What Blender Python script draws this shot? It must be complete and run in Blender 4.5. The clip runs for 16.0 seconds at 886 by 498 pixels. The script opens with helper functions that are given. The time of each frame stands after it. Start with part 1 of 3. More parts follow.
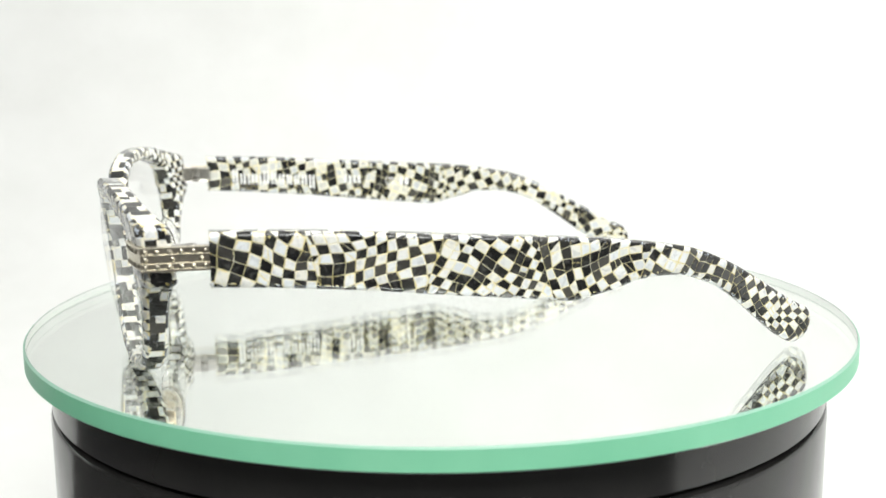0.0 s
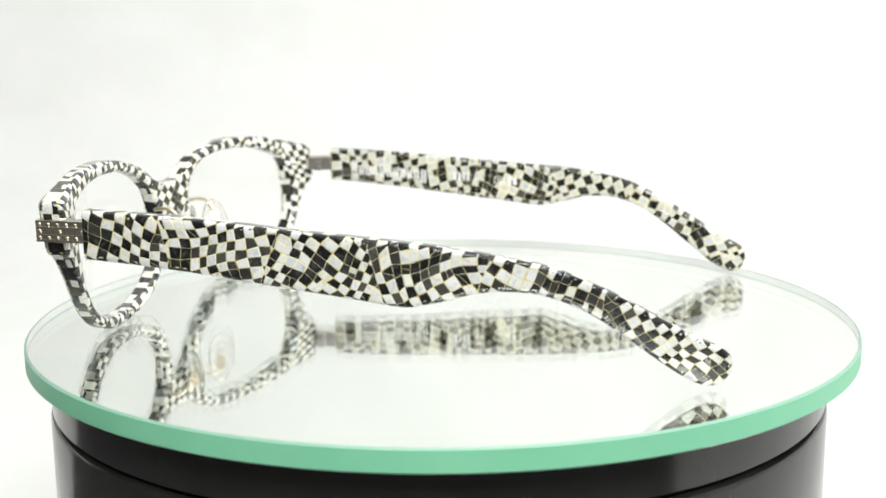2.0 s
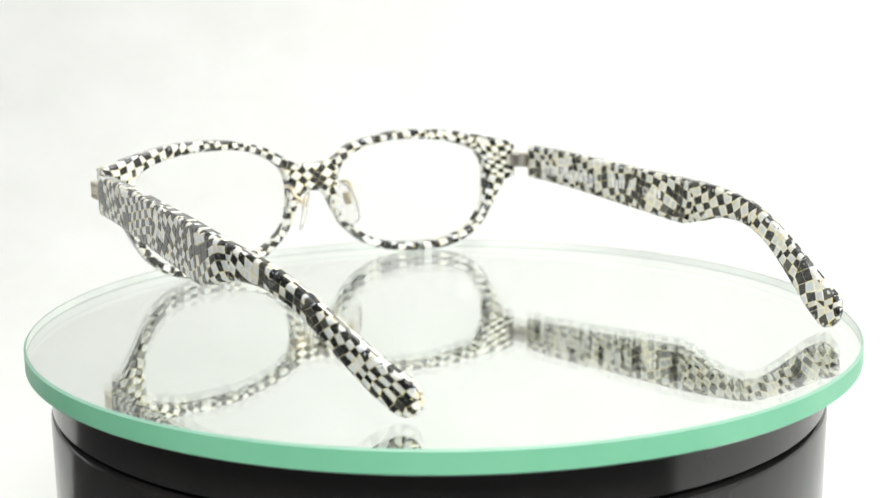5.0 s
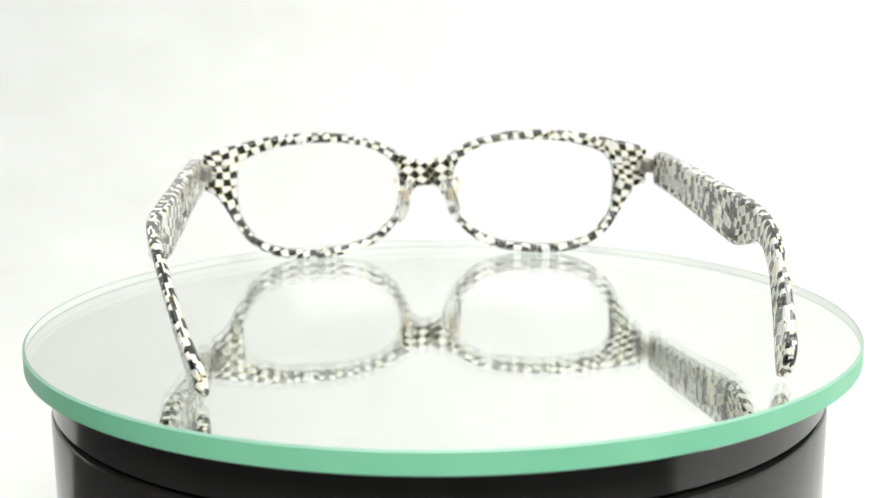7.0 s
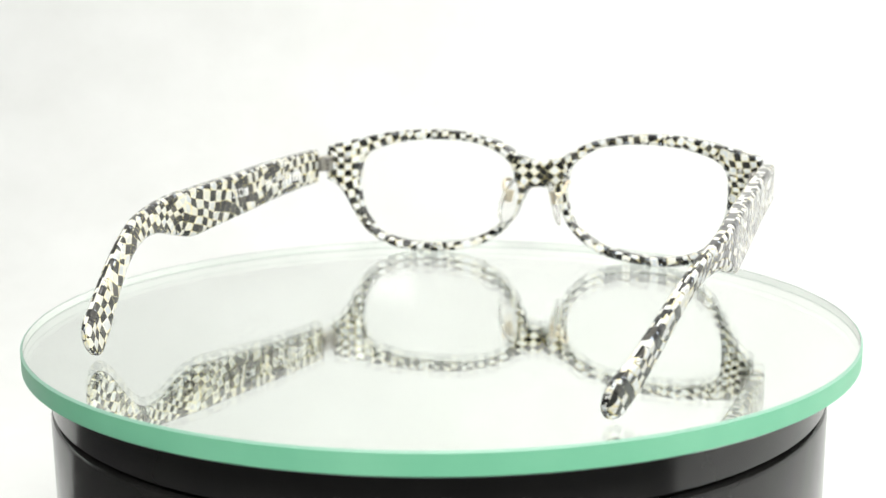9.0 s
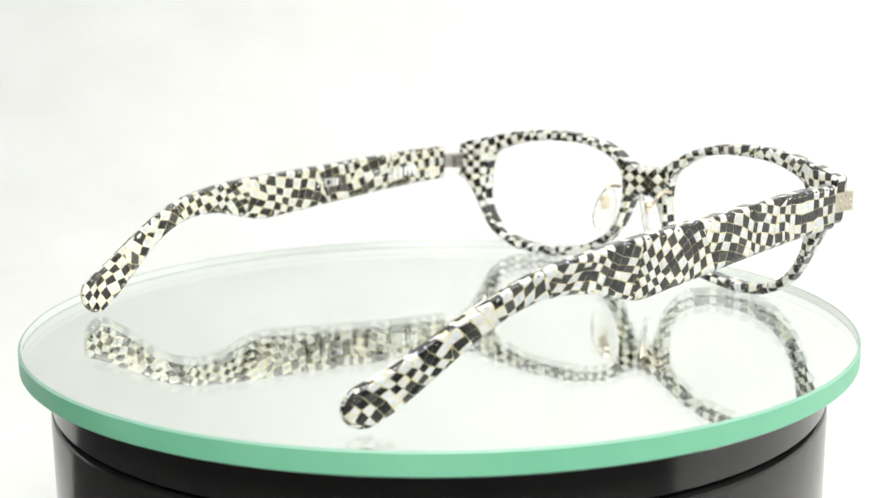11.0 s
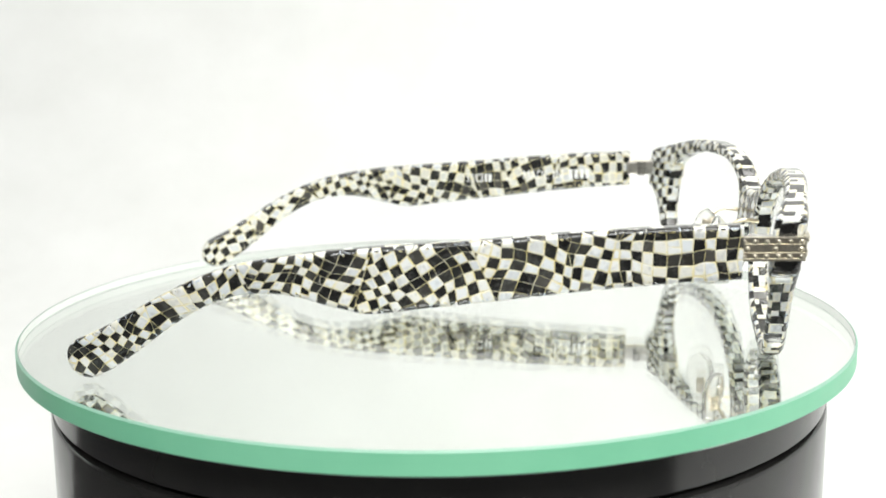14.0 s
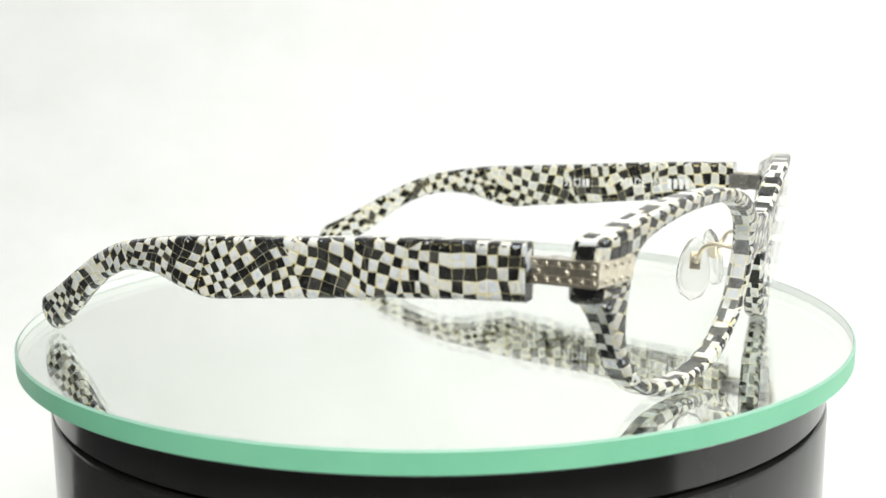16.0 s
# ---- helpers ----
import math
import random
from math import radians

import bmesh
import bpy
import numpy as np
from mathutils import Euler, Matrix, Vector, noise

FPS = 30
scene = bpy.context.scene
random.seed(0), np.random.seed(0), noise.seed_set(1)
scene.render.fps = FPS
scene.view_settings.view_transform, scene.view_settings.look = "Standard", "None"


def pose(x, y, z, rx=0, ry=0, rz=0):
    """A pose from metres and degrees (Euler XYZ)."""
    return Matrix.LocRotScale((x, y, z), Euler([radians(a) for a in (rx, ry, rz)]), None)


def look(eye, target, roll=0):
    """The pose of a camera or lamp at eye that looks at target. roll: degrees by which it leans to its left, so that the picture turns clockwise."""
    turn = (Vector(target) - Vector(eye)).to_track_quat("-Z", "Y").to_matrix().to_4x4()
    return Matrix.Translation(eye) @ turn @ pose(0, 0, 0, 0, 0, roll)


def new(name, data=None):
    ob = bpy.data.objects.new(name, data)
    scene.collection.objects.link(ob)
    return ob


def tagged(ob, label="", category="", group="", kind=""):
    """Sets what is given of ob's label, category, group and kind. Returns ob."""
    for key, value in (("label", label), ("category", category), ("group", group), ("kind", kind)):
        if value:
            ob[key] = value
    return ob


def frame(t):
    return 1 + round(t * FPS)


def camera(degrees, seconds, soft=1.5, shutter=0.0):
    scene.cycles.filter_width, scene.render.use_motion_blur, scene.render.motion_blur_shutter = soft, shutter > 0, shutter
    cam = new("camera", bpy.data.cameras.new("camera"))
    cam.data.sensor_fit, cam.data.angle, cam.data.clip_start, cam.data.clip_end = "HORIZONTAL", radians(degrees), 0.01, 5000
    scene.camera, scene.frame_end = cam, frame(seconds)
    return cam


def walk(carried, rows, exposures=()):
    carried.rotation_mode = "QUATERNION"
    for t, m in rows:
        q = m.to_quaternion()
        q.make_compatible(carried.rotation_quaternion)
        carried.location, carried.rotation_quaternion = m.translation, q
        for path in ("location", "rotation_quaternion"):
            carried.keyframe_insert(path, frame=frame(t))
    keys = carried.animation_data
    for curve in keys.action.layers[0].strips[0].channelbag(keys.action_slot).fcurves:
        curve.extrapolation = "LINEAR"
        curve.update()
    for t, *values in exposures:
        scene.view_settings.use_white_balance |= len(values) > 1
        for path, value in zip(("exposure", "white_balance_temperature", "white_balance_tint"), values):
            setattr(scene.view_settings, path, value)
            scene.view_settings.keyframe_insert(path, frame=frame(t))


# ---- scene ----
# camera: stands still before a small turntable; lengths below in millimetres are scaled by MM
MM = 0.001
RATE, FIRST = 13.78, 101.8          # degrees a second, heading of the glasses at the start
cam = camera(43.5, 16.0, soft=1.5)
cam.data.dof.use_dof, cam.data.dof.focus_distance, cam.data.dof.aperture_fstop = True, 0.243, 21.0
still = pose(0, -0.2761, 0.0668, 79.5, 0, -0.12) @ pose(0, 0, 0, 0, 0, -0.45)
walk(cam, [(0.0, still), (16.0, still)], exposures=[(0.0, 0.0), (16.0, 0.0)])

# ---- light: unseen soft panels, two under the roof, one added in front ----
world = bpy.data.worlds.new("world")
scene.world = world
world.use_nodes = True
world.node_tree.nodes["Background"].inputs[0].default_value = (0.9, 0.95, 1.0, 1)
world.node_tree.nodes["Background"].inputs[1].default_value = 0.05


def area_lamp(name, eye, target, wide, deep, watts, colour):
    data = bpy.data.lights.new(name, "AREA")
    data.shape, data.size, data.size_y, data.energy, data.color = "RECTANGLE", wide, deep, watts, colour
    ob = new(name, data)
    ob.matrix_world = look(eye, target)
    return ob


area_lamp("unseen_panel", (0.30, 0.14, 0.70), (0.04, 0.22, 0.06), 0.30, 0.50, 2.95, (1.0, 0.99, 0.96))
area_lamp("unseen_panel", (-0.32, 0.02, 0.70), (0.0, 0.02, 0.0), 0.25, 0.50, 0.5, (0.97, 1.0, 0.965))
# added front panel: brightens the faces turned to the camera
area_lamp("unseen_panel", (0.06, -0.50, 0.50), (0.0, 0.0, 0.02), 0.60, 0.30, 5.0, (0.99, 1.0, 0.965))


for x in (-0.09, 0.13):
    area_lamp("bulb", (x, -0.36, 0.42), (0, 0, 0.02), 0.025, 0.025, 0.22, (1.0, 0.98, 0.92))


# ---- materials ----
class Nodes:
    """A short way to write node materials."""

    def __init__(self, name):
        self.mat = bpy.data.materials.new(name)
        self.mat.use_nodes = True
        self.tree = self.mat.node_tree
        self.bsdf = self.tree.nodes["Principled BSDF"]

    def add(self, kind, **values):
        node = self.tree.nodes.new(kind)
        for key, value in values.items():
            node.inputs[key].default_value = value
        return node

    def link(self, a, b):
        self.tree.links.new(a, b)

    def set(self, **values):
        for key, value in values.items():
            self.bsdf.inputs[key.replace("_", " ")].default_value = value
        return self

    def coords(self, scale):
        tc = self.tree.nodes.new("ShaderNodeTexCoord")
        mp = self.add("ShaderNodeMapping")
        mp.inputs["Scale"].default_value = (scale,) * 3
        self.link(tc.outputs["Object"], mp.inputs["Vector"])
        return mp.outputs["Vector"]

    def ramp(self, fac, stops, constant=False):
        node = self.tree.nodes.new("ShaderNodeValToRGB")
        node.color_ramp.interpolation = "CONSTANT" if constant else "LINEAR"
        els = node.color_ramp.elements
        while len(els) < len(stops):
            els.new(0.5)
        for el, (at, col) in zip(els, stops):
            el.position, el.color = at, (*col, 1)
        self.link(fac, node.inputs["Fac"])
        return node.outputs["Color"]

    def noise(self, vec, scale, detail=3.0, rough=0.5, distort=0.0):
        node = self.add("ShaderNodeTexNoise", Scale=scale, Detail=detail, Roughness=rough, Distortion=distort)
        self.link(vec, node.inputs["Vector"])
        return node.outputs["Fac"]

    def mix(self, fac, a, b, blend="MIX"):
        node = self.tree.nodes.new("ShaderNodeMix")
        node.data_type, node.blend_type = "RGBA", blend
        for sock, value in ((node.inputs[0], fac), (node.inputs[6], a), (node.inputs[7], b)):
            if isinstance(value, bpy.types.NodeSocket):
                self.link(value, sock)
            else:
                sock.default_value = (*value, 1) if isinstance(value, tuple) else value
        return node.outputs[2]

    def bump(self, height, strength, distance):
        node = self.add("ShaderNodeBump", Strength=strength, Distance=distance)
        self.link(height, node.inputs["Height"])
        self.link(node.outputs["Normal"], self.bsdf.inputs["Normal"])


def piece_random(n, island):
    """A random number for each tile: by object, or by island where tiles are joined."""
    if island:
        return n.tree.nodes.new("ShaderNodeNewGeometry").outputs["Random Per Island"]
    return n.tree.nodes.new("ShaderNodeObjectInfo").outputs["Random"]


def tile_material(name, dark, island, shaded_cream=False):
    n = Nodes(name).set(Roughness=0.14, Coat_Weight=0.5, Coat_Roughness=0.03, Specular_IOR_Level=0.4)
    rnd = piece_random(n, island)
    vec = n.coords(1000.0)
    shift = n.tree.nodes.new("ShaderNodeVectorMath")
    shift.operation = "ADD"
    wide = n.tree.nodes.new("ShaderNodeMath")
    wide.operation = "MULTIPLY"
    wide.inputs[1].default_value = 61.0
    n.link(rnd, wide.inputs[0])
    n.link(vec, shift.inputs[0])
    n.link(wide.outputs[0], shift.inputs[1])
    cloud = n.noise(shift.outputs[0], 0.38, 3.0, 0.55, 1.6)
    grain = n.noise(vec, 6.0, 2.0)
    if dark:
        base = n.ramp(rnd, [(0.0, (0.004, 0.004, 0.004)), (0.45, (0.007, 0.007, 0.0065)), (0.7, (0.018, 0.018, 0.016)), (0.9, (0.045, 0.043, 0.038)), (0.97, (0.08, 0.076, 0.066)), (1.0, (0.02, 0.018, 0.014))])
        col = n.mix(n.ramp(cloud, [(0.52, (0, 0, 0)), (0.78, (0.5, 0.5, 0.5))]), base, (0.15, 0.15, 0.14))
    else:
        # first palette is dimmer: the inner faces' shade is put into its whites
        base = n.ramp(rnd, [(0.0, (0.70, 0.68, 0.60)), (0.4, (0.60, 0.63, 0.66)), (0.7, (0.72, 0.69, 0.58)), (1.0, (0.66, 0.67, 0.64))]) if shaded_cream else n.ramp(rnd, [(0.0, (0.90, 0.91, 0.90)), (0.3, (0.80, 0.84, 0.87)), (0.55, (0.91, 0.91, 0.89)), (0.78, (0.87, 0.85, 0.76)), (0.9, (0.68, 0.71, 0.74)), (1.0, (0.90, 0.90, 0.88))])
        col = n.mix(n.ramp(cloud, [(0.5, (0, 0, 0)), (0.76, (0.8, 0.8, 0.8))]), base, (0.44, 0.46, 0.47))
    n.link(n.mix(0.015 if dark else 0.05, col, n.ramp(grain, [(0.3, (0, 0, 0)), (0.7, (1, 1, 1))])), n.bsdf.inputs["Base Color"])
    n.bump(cloud, 0.12, 0.0002)
    return n.mat


def acetate_material():
    """Laminated chips seen on cut edges: small dark and pale blocks with amber seams."""
    n = Nodes("laminated_acetate").set(Roughness=0.16, Coat_Weight=0.25, Coat_Roughness=0.05, Specular_IOR_Level=0.4)
    vec = n.coords(1000.0)
    warp = n.tree.nodes.new("ShaderNodeTexNoise")
    warp.inputs["Scale"].default_value = 0.16
    n.link(vec, warp.inputs["Vector"])
    add = n.tree.nodes.new("ShaderNodeVectorMath")
    add.operation = "MULTIPLY_ADD"
    add.inputs[1].default_value = (3.2, 3.2, 3.2)
    n.link(warp.outputs["Color"], add.inputs[0])
    n.link(vec, add.inputs[2])
    cells = n.tree.nodes.new("ShaderNodeTexVoronoi")
    cells.distance = "CHEBYCHEV"
    cells.inputs["Scale"].default_value = 0.55
    cells.inputs["Randomness"].default_value = 0.35
    n.link(add.outputs[0], cells.inputs["Vector"])
    tone = n.tree.nodes.new("ShaderNodeSeparateColor")
    n.link(cells.outputs["Color"], tone.inputs[0])
    chips = n.ramp(tone.outputs[0], [(0.0, (0.008, 0.008, 0.008)), (0.3, (0.02, 0.019, 0.017)), (0.55, (0.55, 0.61, 0.70)), (0.88, (0.74, 0.75, 0.74)), (0.98, (0.58, 0.48, 0.16))], True)
    seam = n.ramp(cells.outputs["Distance"], [(0.56, (0, 0, 0)), (0.62, (0.5, 0.5, 0.5))])
    n.link(n.mix(seam, chips, (0.45, 0.36, 0.10)), n.bsdf.inputs["Base Color"])
    return n.mat


def seam_material():
    n = Nodes("amber_resin").set(Roughness=0.15, Coat_Weight=0.8, Coat_Roughness=0.05)
    vec = n.coords(1000.0)
    n.link(n.ramp(n.noise(vec, 0.35, 3.0), [(0.3, (0.86, 0.83, 0.66)), (0.5, (0.85, 0.77, 0.42)), (0.72, (0.76, 0.62, 0.20))]), n.bsdf.inputs["Base Color"])
    return n.mat


def halo_material():
    """The pale tiles turn creamy and amber towards their cut sides."""
    n = Nodes("cream_chip_side").set(Roughness=0.14, Coat_Weight=0.5, Coat_Roughness=0.03, Specular_IOR_Level=0.4)
    vec = n.coords(1000.0)
    n.link(n.ramp(n.noise(vec, 0.5, 2.0), [(0.34, (0.88, 0.88, 0.85)), (0.52, (0.86, 0.82, 0.64)), (0.7, (0.80, 0.69, 0.34))]), n.bsdf.inputs["Base Color"])
    return n.mat


def metal_material(name, colour, rough, dirt):
    n = Nodes(name).set(Metallic=1.0, Roughness=rough)
    vec = n.coords(1000.0)
    tone = n.noise(vec, 1.3, 4.0, 0.6)
    n.link(n.mix(n.ramp(tone, [(0.4, (0, 0, 0)), (0.75, (0.7, 0.7, 0.7))]), colour, dirt), n.bsdf.inputs["Base Color"])
    n.bump(n.noise(vec, 9.0, 2.0), 0.15, 0.00005)
    return n.mat


def clear_material(name, colour, ior, rough=0.0, clear=1.0):
    return Nodes(name).set(Base_Color=(*colour, 1), Transmission_Weight=clear, IOR=ior, Roughness=rough).mat


def sheet_material(name, tint, ior, gloss_share=1.0):
    """Clear polished glass: lets light straight through, mirrors by its gloss."""
    n = Nodes(name)
    clear = n.tree.nodes.new("ShaderNodeBsdfTransparent")
    clear.inputs[0].default_value = (*tint, 1)
    gloss = n.add("ShaderNodeBsdfGlossy", Roughness=0.0)
    gloss.inputs["Color"].default_value = (1, 1, 1, 1)
    facing = n.add("ShaderNodeLayerWeight", Blend=0.5)
    power = n.tree.nodes.new("ShaderNodeMath")
    power.operation = "POWER"
    power.inputs[1].default_value = 5.0
    n.link(facing.outputs["Facing"], power.inputs[0])
    fres = n.tree.nodes.new("ShaderNodeMath")
    fres.operation = "MULTIPLY_ADD"
    low = ((ior - 1) / (ior + 1)) ** 2 * gloss_share
    fres.inputs[1].default_value, fres.inputs[2].default_value = gloss_share - low, low
    n.link(power.outputs[0], fres.inputs[0])
    mixer = n.tree.nodes.new("ShaderNodeMixShader")
    n.link(fres.outputs[0], mixer.inputs[0])
    n.link(clear.outputs[0], mixer.inputs[1])
    n.link(gloss.outputs[0], mixer.inputs[2])
    n.link(mixer.outputs[0], n.tree.nodes["Material Output"].inputs["Surface"])
    return n.mat


def rim_material():
    """The polished green edge of the plate."""
    n = Nodes("green_glass_edge").set(Roughness=0.4, Specular_IOR_Level=0.3)
    vec = n.coords(1000.0)
    n.link(n.ramp(n.noise(vec, 0.05, 3.0), [(0.3, (0.24, 0.68, 0.43)), (0.7, (0.29, 0.74, 0.48))]), n.bsdf.inputs["Base Color"])
    return n.mat


def lacquer_material():
    n = Nodes("black_lacquer").set(Roughness=0.12, Specular_IOR_Level=0.5)
    vec = n.coords(1000.0)
    n.link(n.ramp(n.noise(vec, 0.06, 4.0), [(0.3, (0.017, 0.017, 0.017)), (0.8, (0.026, 0.025, 0.024))]), n.bsdf.inputs["Base Color"])
    n.link(n.ramp(n.noise(vec, 0.25, 5.0), [(0.3, (0.11,) * 3), (0.8, (0.18,) * 3)]), n.bsdf.inputs["Roughness"])
    return n.mat


def paper_material(name, low, high):
    n = Nodes(name).set(Roughness=0.85, Specular_IOR_Level=0.2)
    vec = n.coords(1.0)
    big = n.noise(vec, 14.0, 5.0, 0.62)
    n.link(n.ramp(big, [(0.3, low), (0.7, high)]), n.bsdf.inputs["Base Color"])
    n.bump(n.noise(vec, 60.0, 4.0), 0.15, 0.002)
    return n.mat


BLACK_TILE, WHITE_TILE = tile_material("black_tile", True, False), tile_material("pearl_tile", False, False)
# inlay whites are darkened copies of the pearl tiles, with shade painted in
BLACK_INLAY, SHADED_INLAY = tile_material("black_inlay", True, True), tile_material("shaded_pearl_inlay", False, True, True)
WHITE_CHIP = tile_material("pearl_chip", False, True)
ACETATE, SEAM, HALO = acetate_material(), seam_material(), halo_material()
BRASS = metal_material("aged_gold_metal", (0.80, 0.74, 0.61), 0.34, (0.50, 0.44, 0.35))
STEEL = metal_material("silver_metal", (0.60, 0.58, 0.55), 0.3, (0.25, 0.23, 0.21))
GOLD = metal_material("pale_gold_metal", (0.88, 0.78, 0.60), 0.28, (0.66, 0.54, 0.36))
PLATE_GLASS = sheet_material("plate_glass", (0.993, 1.0, 0.993), 1.52)
LENS_GLASS = sheet_material("lens_plastic", (0.997, 0.999, 0.996), 1.3, 0.5)
PAD_CLEAR = clear_material("clear_silicone", (0.96, 0.955, 0.94), 1.31, 0.06, 0.9)
RIM_GREEN = rim_material()
LACQUER = lacquer_material()
PALE_EDGE = Nodes("pale_glass_edge").set(Base_Color=(0.86, 0.90, 0.87, 1), Roughness=0.3).mat
ARRIS = Nodes("ground_arris").set(Base_Color=(0.30, 0.54, 0.42, 1), Roughness=0.4).mat
LINE_GREY = Nodes("dull_cut_line").set(Base_Color=(0.28, 0.36, 0.31, 1), Roughness=0.45).mat
PAPER = paper_material("white_paper", (0.80, 0.805, 0.795), (0.86, 0.865, 0.86))
FABRIC = paper_material("white_bounce_fabric", (0.76, 0.765, 0.76), (0.82, 0.825, 0.82))
DARK_CLOTH = paper_material("dark_cloth", (0.08, 0.08, 0.082), (0.12, 0.12, 0.118))
PRINT = Nodes("white_print").set(Base_Color=(0.86, 0.86, 0.85, 1), Roughness=0.5).mat
SILVER = Nodes("mirror_silver").set(Base_Color=(0.972, 1.0, 0.972, 1), Metallic=1.0, Roughness=0.0).mat


# ---- mesh helpers (all in millimetres) ----
def mesh_of(name, verts, faces, materials, smooth=False, slots=None):
    me = bpy.data.meshes.new(name)
    me.from_pydata([(x * MM, y * MM, z * MM) for x, y, z in verts], [], faces)
    for m in materials:
        me.materials.append(m)
    if slots:
        me.polygons.foreach_set("material_index", slots)
    bm = bmesh.new()
    bm.from_mesh(me)
    bmesh.ops.recalc_face_normals(bm, faces=bm.faces)
    bm.to_mesh(me)
    bm.free()
    if smooth:
        me.polygons.foreach_set("use_smooth", [True] * len(me.polygons))
        me.set_sharp_from_angle(angle=radians(38))
    me.update()
    return me


def part(name, mesh, parent, label=""):
    ob = new(name, mesh)
    ob.parent = parent
    return tagged(ob, label)


def thing(name, label, category, kind=""):
    return tagged(new(name), label, category, kind=kind)


def spline(points, per, closed=False):
    """Catmull-Rom through the points, per steps a span."""
    pts = [Vector(p) for p in points]
    n, out = len(pts), []
    for i in range(n if closed else n - 1):
        a, b, c, d = ((pts[(i + k) % n] if closed else pts[min(max(i + k, 0), n - 1)]) for k in (-1, 0, 1, 2))
        for j in range(per):
            t = j / per
            out.append(0.5 * (2 * b + (c - a) * t + (2 * a - 5 * b + 4 * c - d) * t * t + (3 * b - a - 3 * c + d) * t ** 3))
    if not closed:
        out.append(pts[-1])
    return out


def lathe(profile, steps, cap=False):
    """A turned solid from (radius, height) pairs."""
    verts, faces = [], []
    for r, z in profile:
        for k in range(steps):
            a = 2 * math.pi * k / steps
            verts.append((r * math.cos(a), r * math.sin(a), z))
    for i in range(len(profile) - 1):
        for k in range(steps):
            faces.append((i * steps + k, i * steps + (k + 1) % steps, (i + 1) * steps + (k + 1) % steps, (i + 1) * steps + k))
    if cap:
        faces.append(tuple(range(steps)))
        faces.append(tuple(range((len(profile) - 1) * steps, len(profile) * steps)))
    return verts, faces


def loft(rings, closed_ends=True):
    n, verts, faces = len(rings[0]), [], []
    for r in rings:
        verts += [tuple(v) for v in r]
    for i in range(len(rings) - 1):
        for k in range(n):
            faces.append((i * n + k, i * n + (k + 1) % n, (i + 1) * n + (k + 1) % n, (i + 1) * n + k))
    if closed_ends:
        faces.append(tuple(range(n)))
        faces.append(tuple(range((len(rings) - 1) * n, len(rings) * n)))
    return verts, faces


def tube(path, radius, sides=10):
    """A round wire along a path."""
    rings, up = [], Vector((0.3, 0.2, 0.93)).normalized()
    pts = [Vector(p) for p in path]
    for i, p in enumerate(pts):
        d = (pts[min(i + 1, len(pts) - 1)] - pts[max(i - 1, 0)]).normalized()
        u = d.cross(up).normalized()
        w = u.cross(d)
        rings.append([p + radius * (math.cos(a) * u + math.sin(a) * w) for a in (2 * math.pi * k / sides for k in range(sides))])
    return loft(rings)


def rounded_box(x0, x1, y0, y1, z0, z1, r):
    """A block with bevelled edges."""
    bm = bmesh.new()
    bmesh.ops.create_cube(bm, size=1.0)
    for v in bm.verts:
        v.co = ((x0 + x1) / 2 + v.co.x * (x1 - x0), (y0 + y1) / 2 + v.co.y * (y1 - y0), (z0 + z1) / 2 + v.co.z * (z1 - z0))
    bmesh.ops.bevel(bm, geom=bm.edges[:], offset=r, segments=2, profile=0.6, affect="EDGES")
    bm.verts.index_update()
    out = [tuple(v.co) for v in bm.verts], [tuple(v.index for v in f.verts) for f in bm.faces]
    bm.free()
    return out


def joined(*shapes):
    verts, faces = [], []
    for v, f in shapes:
        base = len(verts)
        verts += list(v)
        faces += [tuple(i + base for i in face) for face in f]
    return verts, faces


def dome(centre, radius, normal, height=0.6):
    """A small rivet head that stands along normal."""
    nrm = Vector(normal).normalized()
    u = nrm.orthogonal().normalized()
    w = nrm.cross(u)
    c = Vector(centre)
    rings = []
    for ang in (0, 30, 60, 82):
        r, h = radius * math.cos(radians(ang)), radius * height * math.sin(radians(ang))
        rings.append([c + nrm * h + r * (math.cos(a) * u + math.sin(a) * w) for a in (2 * math.pi * k / 10 for k in range(10))])
    return loft(rings)


# ---- mosaic: warped chequered patches cut to an outline ----
def clip_half(poly, px, py, nx, ny):
    """The part of a polygon on the side of the line to which (nx, ny) points."""
    out = []
    for i in range(len(poly)):
        a, b = poly[i - 1], poly[i]
        da, db = (a[0] - px) * nx + (a[1] - py) * ny, (b[0] - px) * nx + (b[1] - py) * ny
        if (da >= 0) != (db >= 0):
            t = da / (da - db)
            out.append((a[0] + (b[0] - a[0]) * t, a[1] + (b[1] - a[1]) * t))
        if db >= 0:
            out.append(b)
    return out


def poly_area(poly):
    return 0.5 * sum(poly[i - 1][0] * poly[i][1] - poly[i][0] * poly[i - 1][1] for i in range(len(poly)))


def nearest_edge(contour, x, y):
    best = min(range(len(contour)), key=lambda i: (contour[i][0] - x) ** 2 + (contour[i][1] - y) ** 2)
    a, b = contour[best - 1], contour[(best + 1) % len(contour)]
    dx, dy = b[0] - a[0], b[1] - a[1]
    size = math.hypot(dx, dy)
    return contour[best], (-dy / size, dx / size)


def inside(contour, x, y):
    hit = False
    for i in range(len(contour)):
        (x0, y0), (x1, y1) = contour[i - 1], contour[i]
        if (y0 > y) != (y1 > y) and x < x0 + (x1 - x0) * (y - y0) / (y1 - y0):
            hit = not hit
    return hit


def thin_out(poly, least):
    out = []
    for p in poly:
        if not out or math.hypot(p[0] - out[-1][0], p[1] - out[-1][1]) > least:
            out.append(p)
    if len(out) > 1 and math.hypot(out[0][0] - out[-1][0], out[0][1] - out[-1][1]) < least:
        out.pop()
    return out


